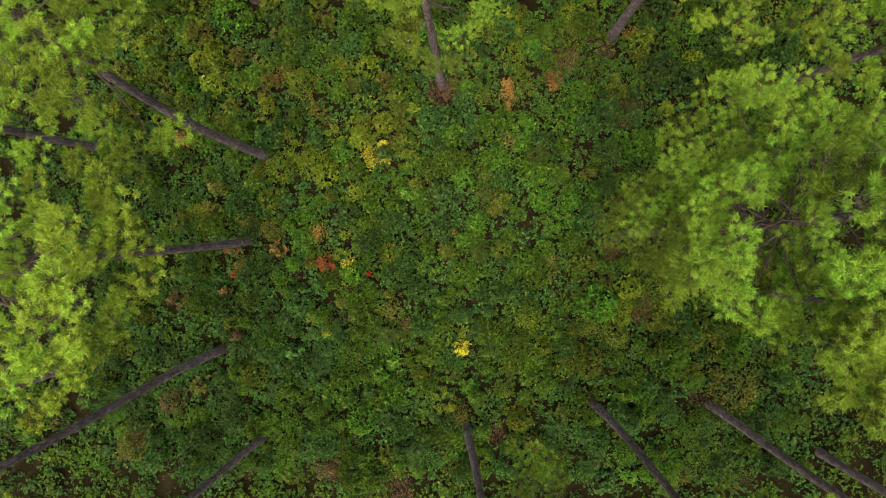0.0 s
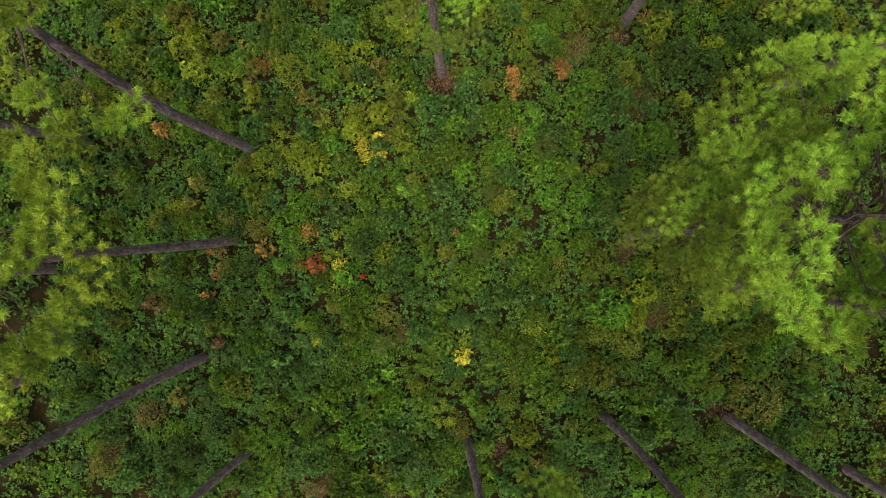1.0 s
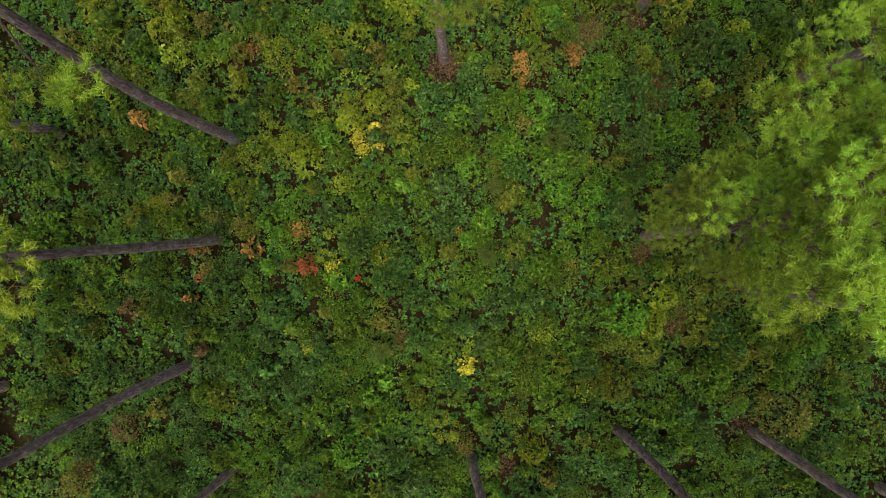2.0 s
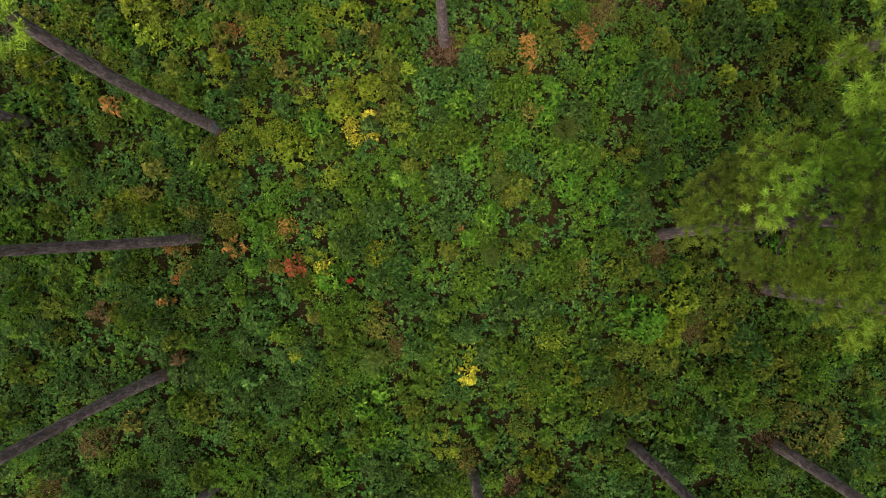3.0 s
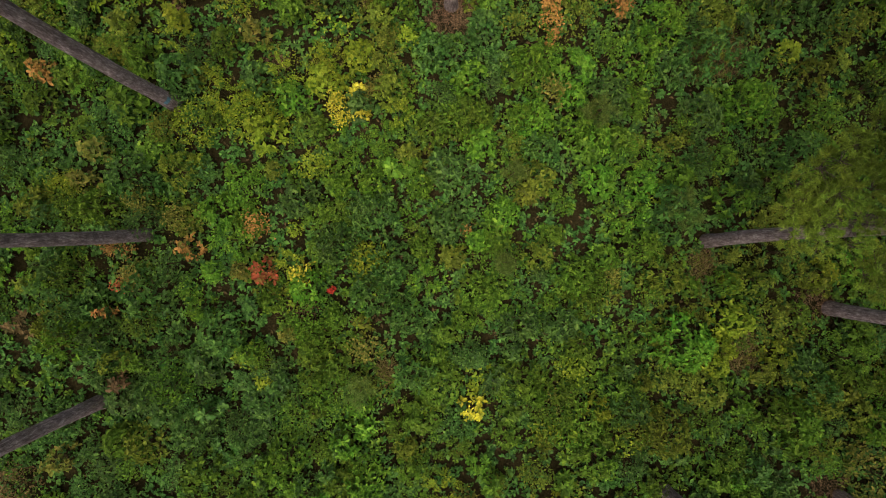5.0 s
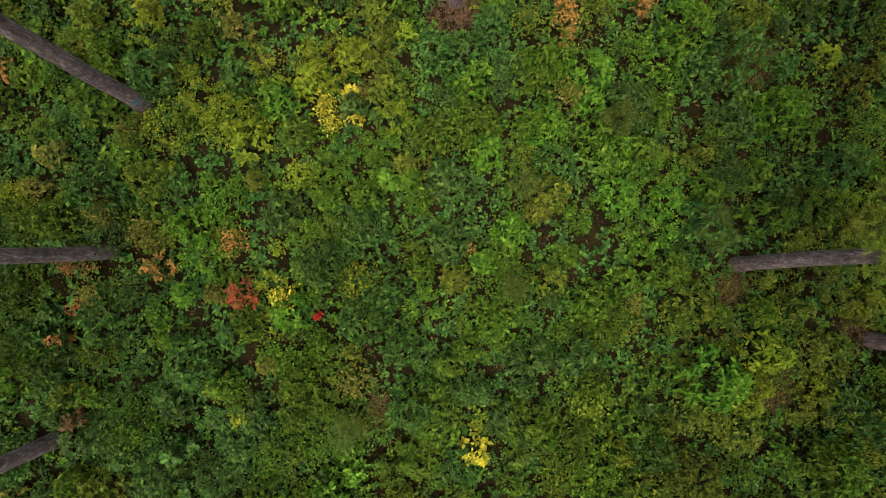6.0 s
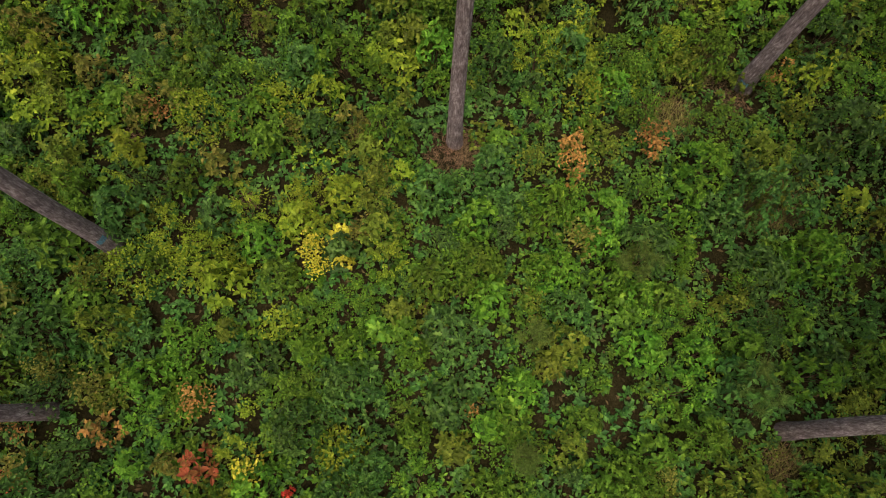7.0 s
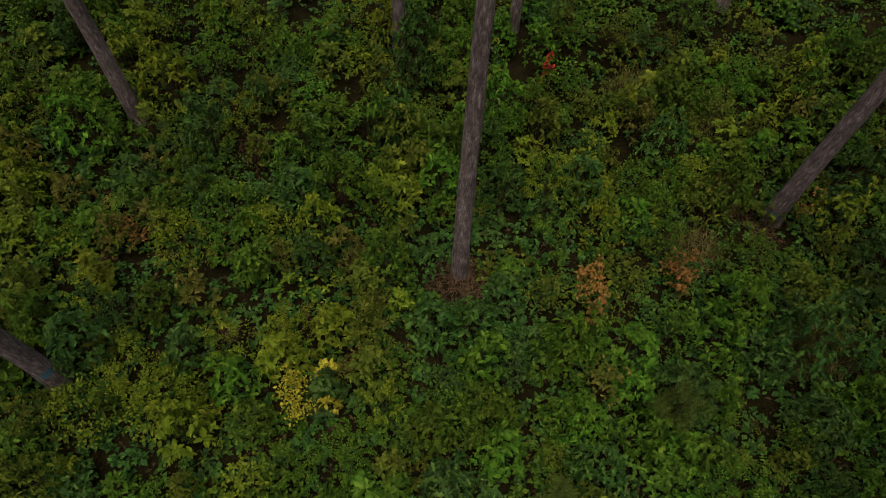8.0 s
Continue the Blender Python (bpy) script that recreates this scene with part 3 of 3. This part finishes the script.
# shrubs that stand out by their colour: x, y, radius
YELLOW_SPOTS = [(-2.86, 2.25, 0.20), (-2.50, 2.49, 0.13), (-2.70, 1.96, 0.17), (-2.31, 2.03, 0.12), (-3.49, -1.0, 0.14), (-0.17, -3.56, 0.24)]
LIME_SPOTS = [(-3.68, -0.8, 0.25), (-3.67, -0.16, 0.1), (-2.85, 4.75, 0.42), (-4.94, 2.32, 0.44), (-4.56, 1.97, 0.51), (-4.16, 1.58, 0.41), (-1.73, 2.0, 0.29), (-3.35, 1.08, 0.25), (-1.53, 3.54, 0.2), (-3.91, 2.78, 0.3), (-2.2, -0.74, 0.4), (1.56, -5.59, 0.45), (-0.67, -5.06, 0.4), (-7.74, 0.6, 0.27), (4.64, -2.27, 0.27), (-4.28, 6.44, 0.43), (-4.87, 4.31, 0.47), (-5.72, 7.16, 0.57), (0.6, 5.66, 0.44), (1.38, 5.14, 0.39), (-2.45, 3.17, 0.36), (-5.87, 3.23, 0.31)]
STRAW_SPOTS = [(2.47, -0.94, 0.18), (-7.38, 1.26, 0.25), (-6.58, 0.27, 0.27), (-2.46, 4.39, 0.29), (-2.14, 2.68, 0.13), (-4.48, 3.53, 0.24), (-5.81, -0.01, 0.31), (-4.68, -0.97, 0.19), (-6.74, -1.04, 0.24), (-7.62, 0.58, 0.24), (-2.22, -2.42, 0.26), (-3.68, -2.28, 0.17), (7.77, -4.65, 0.72), (-8.01, -4.7, 0.28), (-10.09, -6.51, 0.56), (-12.77, -5.6, 0.52), (-0.17, -5.56, 0.33), (1.99, -6.37, 0.29), (-6.68, 0.32, 0.22), (2.17, 7.19, 0.29), (1.29, 2.56, 0.26)]
ORANGE_SPOTS = [(-5.57, 4.49, 0.18), (1.22, 4.32, 0.21), (1.24, 3.88, 0.23), (1.23, 3.64, 0.14), (2.56, 4.39, 0.26), (2.51, 4.14, 0.15), (-7.01, -0.58, 0.31), (-5.59, -0.57, 0.27), (-4.41, -0.13, 0.24), (-7.24, -1.9, 0.13), (-0.36, -0.11, 0.1), (-8.48, 2.75, 0.26), (4.75, 5.7, 0.15)]
BROWN_SPOTS = [(-8.92, -5.25, 0.42), (-8.71, -2.09, 0.24), (-4.22, -6.99, 0.38), (-6.9, -3.1, 0.16)]
RED_SPOTS = [(-4.24, -1.0, 0.25), (-6.94, -1.31, 0.11)]
SCARLET_SPOTS = [(-2.92, -1.34, 0.06), (0.62, 8.2, 0.1)]
BRIGHT_SPOTS = [(3.31, 3.9, 0.5), (-5.04, 0.15, 0.37), (-3.66, 2.33, 0.36), (-2.13, 0.75, 0.33), (-1.99, 1.62, 0.3), (-1.28, 0.7, 0.28), (2.83, 3.18, 0.35), (2.83, 2.42, 0.3), (2.18, 0.92, 0.38), (2.63, 0.26, 0.41), (5.06, 2.52, 0.47), (-0.13, -0.32, 0.25), (-5.43, -1.71, 0.28), (0.7, 2.99, 0.49), (1.16, 3.25, 0.35), (1.62, 3.04, 0.41), (-0.09, 1.56, 0.36), (0.39, 0.22, 0.35), (1.63, 1.91, 0.32), (-2.87, 1.26, 0.24), (-5.24, -1.03, 0.21), (-3.4, -1.31, 0.38), (1.63, 2.47, 0.3), (-0.4, 2.76, 0.4), (-1.16, -1.1, 0.38), (-6.97, 6.34, 0.56), (-6.19, 6.16, 0.35), (3.85, -2.2, 0.61), (-3.1, -5.67, 0.48), (-5.46, -5.69, 0.55)]
DARK_SPOTS = [(-2.1, 0.13, 0.54), (-2.78, -0.42, 0.47), (-2.47, 2.2, 0.26), (-0.59, 3.16, 0.51), (-0.67, 0.01, 0.39), (-1.88, -0.74, 0.49), (2.21, 2.33, 0.53), (3.58, 0.26, 0.62), (5.67, 4.62, 0.58), (4.86, 3.21, 0.31), (6.02, 1.55, 0.47), (-4.44, 2.7, 0.36), (-5.9, 2.73, 0.4), (-6.69, 0.76, 0.54), (-5.01, -2.13, 0.52), (-6.37, -1.42, 0.53), (-0.71, 1.09, 0.4), (0.71, -1.86, 0.39), (-3.55, 0.44, 0.39), (-1.48, -1.76, 0.43), (1.51, -1.92, 0.39), (-0.19, 5.42, 0.42), (-5.76, 5.28, 0.37), (-2.94, 4.24, 0.34), (2.56, 6.82, 0.42), (5.43, 6.32, 0.47), (-1.15, 3.23, 0.36), (-1.61, 7.87, 0.43)]
PLANTED = {"yellow": YELLOW_SPOTS, "lime": LIME_SPOTS, "straw": STRAW_SPOTS, "orange": ORANGE_SPOTS, "brown": BROWN_SPOTS, "red": RED_SPOTS, "scarlet": SCARLET_SPOTS, "bright": BRIGHT_SPOTS, "dark": DARK_SPOTS}
# patches of bare straw: x, y, radius
BARE = [(-0.6, 4.19, 0.25), (-2.28, 4.32, 0.15), (4.74, 3.46, 0.33), (0.94, 0.6, 0.13), (-1.06, 0.95, 0.1), (-4.14, 3.12, 0.2), (-6.06, 4.09, 0.17), (4.35, -0.68, 0.29), (-3.52, -1.68, 0.26), (2.97, 5.08, 0.38), (7.05, -5.02, 0.35), (-10.3, -6.5, 0.35), (0.77, -6.32, 0.36), (-3.9, -7.34, 0.44), (4.76, 3.54, 0.37), (-1.81, -2.98, 0.2), (5.23, -2.43, 0.34), (-2.16, -8.01, 0.44), (-4.24, 6.34, 0.25), (3.78, 5.71, 0.24), (6.75, -1.35, 0.38), (-0.7, 4.1, 0.45), (4.12, 5.3, 0.22)]


for colour, table in PLANTED.items():
    for k, (x, y, radius) in enumerate(table):
        kinds = {"yellow": ("small", "broad"), "lime": ("frond", "small", "broad"), "straw": ("small", "broad"), "orange": ("small", "broad"), "brown": ("small", "broad"), "red": ("broad", "small"), "scarlet": ("broad",),
                 "bright": ("oak", "broad", "oak", "broad", "frond"), "dark": ("oak", "broad", "oak", "broad")}[colour]
        shrub(x, y, (0.85 if colour == "orange" else 1.0) * max(0.055 if colour == "scarlet" else 0.11, radius), colour, kinds[k % len(kinds)], 1.3 if colour == "scarlet" else 1.3 if colour in ("yellow", "red") else 1.15)


# which colour of undergrowth prevails where, the pines' shade in the south-west put in as dark leaves; a letter for
# each half metre from west to east, a row for each metre from north to south
PLAN = ("mooollmloslloommbdomommmmmoomldo",
        "mbbmdollolllsoddddmmbmmbddmbmooo",
        "mmdmolmmllbbbommmmbdmmmmoomdmdmo",
        "lmmdmobbmbmbbbomdmoomobbmdmdmmmo",
        "mdooombbbmmmbmmmmbmmmmmbddmooomm",
        "ddomdmlbolbblmlommmdmmoomoooooom",
        "dddddddddmmmomdmmmommmmmoolooomo",
        "dddddddddmmoommmddbmmmmoooloodmm",
        "ddmddddddmmbmmmdmmdmmmmoommmmmoo")
TONES = {"d": "dark", "m": "mid", "b": "bright", "o": "olive", "l": "lime", "s": "straw"}


def mood(x, y, roll):
    """Which colour grows where: by the plan in the middle; round it more yellow to the north, olive to the south-east,
    darker to the west and far south, where crown shade is put into the leaf colour.
    """
    col, row = (x + 8.38 + 0.042 * (y - 3.8)) / 0.486, (3.81 - y + 0.042 * (x + 8.4)) / 0.942
    if 0 <= col < 32 and 0 <= row < 9 and roll < 0.72:
        return TONES[PLAN[int(row)][int(col)]]
    if 0 <= col < 32 and 0 <= row < 9:
        roll = (roll - 0.72) / 0.28
    v = 0.6 * noise.noise(Vector((x * 0.35, y * 0.35, 3.0)))
    warm = roll + 0.5 * v + 0.05 * (min(y, 7) - 1.5) / 4 + (-0.08 if y < -4.4 else 0.08 if (x > 2.4 and y < 1) or y < -2.6 else 0.0) + (0.18 if x < -1.5 and 3.6 < y < 6 else 0.0) - (0.08 if -1.5 < x < 2.5 and y > 4 else 0.0) - (0.12 if x < -7 or (x < -3 and y < -3.5) else 0.0)
    if -4 < x < 2.4 and -2.6 < y < 1.6:
        warm = 0.1 + 0.66 * warm
    return "dark" if warm < 0.24 else "mid" if warm < 0.58 else "bright" if warm < 0.76 else "olive" if warm < 0.93 else "lime" if warm < 1.12 else "straw"


TRUNKS = [(o.location.x, o.location.y) for o in scene.objects if o.name.startswith("pine_tree")]


def free_spot(x, y, radius):
    return all((x - a) ** 2 + (y - b) ** 2 > ((0.85 * r + 0.4 * radius) if strict else 0.62 * max(r, radius)) ** 2 for a, b, r, strict in taken) \
        and all((x - a) ** 2 + (y - b) ** 2 > r * r for a, b, r in BARE) and all((x - a) ** 2 + (y - b) ** 2 > 0.045 for a, b in TRUNKS)


rf_ = random.Random(21)
counts, most = {kind: 0 for kind in KINDS}, {"oak": 300, "broad": 300, "small": 260, "frond": 120}
for _ in range(10800):
    x, y = rf_.uniform(-11.0, 9.8), rf_.uniform(-7.4, 9.6)
    radius = rf_.choice((0.17, 0.21, 0.25, 0.29, 0.34, 0.4, 0.48)) * rf_.uniform(0.88, 1.12)
    kind = rf_.choice(("oak", "oak", "oak", "oak", "broad", "broad", "broad", "broad", "small", "small", "small", "frond"))
    if counts[kind] < most[kind] and free_spot(x, y, radius):
        shrub(x, y, radius, mood(x, y, rf_.random()), kind, rf_.uniform(0.7, 1.35), False)
        counts[kind] += 1


def pine_sapling(x, y, tall, wide, seed):
    r = np.random.default_rng(seed)
    tree = tagged(new("pine_sapling"), "young pine sapling with soft drooping grey-green needles", "sapling", "pine saplings")
    tree.location = (x, y, float(height(x, y)))
    zs = np.linspace(-0.05, tall, 6)
    co, f, cap = tube(np.stack([0.03 * np.sin(2 * zs), 0.02 * zs, zs], 1), np.linspace(0.016, 0.005, 6), 6)
    part("trunk", raw_mesh("trunk", co, [f, cap], STEM, True), tree)
    tips = np.array([(0.03, 0.02 * tall, tall)] + [(0.19 * wide * math.cos(w) * q, 0.19 * wide * math.sin(w) * q, tall * h) for w, q, h in
                     zip(r.random(int(16 * wide)) * 6.28, r.uniform(0.3, 1.0, int(16 * wide)), r.uniform(0.55, 0.95, int(16 * wide)))])
    per = 90
    d = r.normal(0, 0.8, (len(tips) * per, 3)) + [0, 0, 0.35]
    d /= np.linalg.norm(d, axis=1, keepdims=True)
    nco, nf = leaves(np.repeat(tips, per, 0), np.arctan2(d[:, 1], d[:, 0]), np.arcsin(d[:, 2].clip(-1, 1)), r.random(len(d)) * 6.28, 0.17 * r.uniform(0.7, 1.1, len(d)), 0.006, NEEDLE)
    part("needles", raw_mesh("needles", nco, [nf], SAPLING), tree)


for k, (x, y, tall, wide) in enumerate(((0.48, 0.97, 1.25, 1.0), (0.31, -0.71, 1.45, 1.0), (-2.22, -3.08, 1.7, 1.3), (3.6, 0.34, 1.5, 1.9), (2.0, 2.1, 1.3, 1.5))):
    pine_sapling(x, y, tall, wide, 900 + k)

# close-grown seedlings, creepers and litter between the shrubs: too many to count
AREA = (-14.6, 13.2, -8.8, 12.5)


def clear_of(x, y):
    return all((x - a) ** 2 + (y - b) ** 2 > (0.9 * r) ** 2 for a, b, r in BARE) and all((x - a) ** 2 + (y - b) ** 2 > 0.03 for a, b in TRUNKS)


def carpet(name, label, colour, pieces):
    co, f, at = [], [], 0
    for c, g in pieces:
        co.append(c), f.append(g + at)
        at += len(c)
    tagged(new(name, raw_mesh(name, np.concatenate(co), [np.concatenate(f)], LEAVES[colour])), label, "undergrowth", kind="stuff")


thicket = {}
r_ = np.random.default_rng(33)
for _ in range(5000):
    x, y = r_.uniform(AREA[0], AREA[1]), r_.uniform(AREA[2], AREA[3])
    core = abs(x) < 11 and y < 10
    radius, tall = r_.uniform(0.16, 0.36), r_.uniform(0.22, 0.72)
    if not clear_of(x, y) or r_.random() < (0.66 if core and y > -7.6 else 0.4):
        continue
    if min((x - a) ** 2 + (y - b) ** 2 - (0.9 * r + 0.5 * radius) ** 2 for a, b, r, strict in taken if strict) < 0:
        tall = min(tall, 0.35)
    form, colour = r_.random(), mood(x, y, r_.random())
    nodes, w, q = dome(r_, int(76 * radius**1.5) + 3, radius, tall)
    nodes += [x, y, float(height(x, y))]
    if form < 0.2:
        thicket.setdefault((colour, "small"), []).append(sprays(r_, nodes, 12 if core else 7, r_.uniform(0.04, 0.06) * (1.0 if core else 1.2), 0.065))
    elif form < 0.30 and core:
        thicket.setdefault((colour, "broad"), []).append(fronds(r_, nodes[::2], w[::2], 0.26, r_.uniform(0.045, 0.065)))
    else:
        per, size, wide = int(r_.integers(5, 8)), r_.uniform(0.058, 0.098), r_.uniform(0.5, 0.74)
        thicket.setdefault((colour, "broad" if core else "oval"), []).append(rosettes(r_, nodes, w, per, size, OVATE if form < 0.6 else SMALL, wide if form < 0.6 else wide * 1.15) if core else rosettes(r_, nodes, w, per, size * 1.1, SMALL, wide * 1.2))
for (colour, form), pieces in thicket.items():
    carpet("creepers" if form == "small" else "thicket", f"dense {WORDS[colour]} undergrowth with {FORMS[form]}", colour, pieces)

# nearly all take the dark leaf: shade of the gaps put into the colour
low = {}
for _ in range(21000):
    x, y = (r_.uniform(AREA[0], AREA[1]), r_.uniform(AREA[2], AREA[3])) if r_.random() < 0.35 else (r_.uniform(-12.0, 11.0), r_.uniform(-7.6, 6.5))
    if clear_of(x, y):
        low.setdefault("dark" if r_.random() < 0.93 else "mid", []).append((x, y, float(height(x, y)) + r_.uniform(0.02, 0.12)))
for colour, nodes in low.items():
    carpet("seedlings", f"low {WORDS[colour]} seedlings over the forest floor", colour, [rosettes(r_, np.array(nodes), r_.random(len(nodes)) * 6.28, 6, 0.10, SMALL, 0.62)])


def fallen(r):
    n = 9000
    inner = r.random(n) < 0.6
    x, y = np.where(inner, r.uniform(-6.5, 6.5, n), r.uniform(AREA[0], AREA[1], n)), np.where(inner, r.uniform(-4.5, 6.5, n), r.uniform(AREA[2], AREA[3], n))
    long = r.uniform(0.04, 0.12, n)
    return leaves(np.stack([x, y, height(x, y) + r.uniform(0.01, 0.05, n)], 1), r.random(n) * 6.28, r.normal(0, 0.2, n), r.normal(0, 0.3, n), long, long * 0.5, SMALL)


carpet("leaf_litter", "brown fallen leaves strewn over the forest floor", "litter", [fallen(np.random.default_rng(8))])


def straw(r):
    at = []
    for a, b, rad in BARE:
        n = int(2600 * rad * rad) + 120
        q, w = rad * 1.2 * np.sqrt(r.random(n)), r.random(n) * 6.28
        at.append(np.stack([a + q * np.cos(w), b + q * np.sin(w), height(a + q * np.cos(w), b + q * np.sin(w)) + r.uniform(0.01, 0.06, n)], 1))
    at = np.concatenate(at)
    return leaves(at, r.random(len(at)) * 6.28, r.normal(0, 0.15, len(at)), r.normal(0, 0.3, len(at)), r.uniform(0.1, 0.2, len(at)), 0.006, NEEDLE)


carpet("pine_straw", "reddish brown fallen pine needles on bare patches", "rust", [straw(np.random.default_rng(9))])


GRASSY = ((4.6, 3.45, 0.55), (4.15, 3.25, 0.35), (2.95, 4.95, 0.42), (5.25, -2.4, 0.4), (4.4, -0.75, 0.3), (-2.3, 4.4, 0.22), (3.5, 6.0, 0.4), (-1.8, -2.95, 0.25), (2.4, 8.1, 0.6), (-10.3, -6.5, 0.4), (-3.9, -7.3, 0.45), (3.6, 7.6, 0.5))


def grass(r):
    at, size = [], []
    for a, b, rad in GRASSY:
        n = int(2600 * rad * rad) + 80
        q, w = rad * np.sqrt(r.random(n)), r.random(n) * 6.28
        x, y = a + q * np.cos(w), b + q * np.sin(w)
        at.append(np.stack([x, y, height(x, y)], 1)), size.append(r.uniform(0.16, 0.42, n))
    at, size = np.concatenate(at), np.concatenate(size)
    return leaves(at, r.normal(2.2, 1.3, len(at)), r.normal(0.75, 0.3, len(at)), r.normal(0, 0.6, len(at)), size, 0.011, NEEDLE)


carpet("grass", "thin half-dry olive grass on open patches of the forest floor", "dry_grass", [grass(np.random.default_rng(10))])
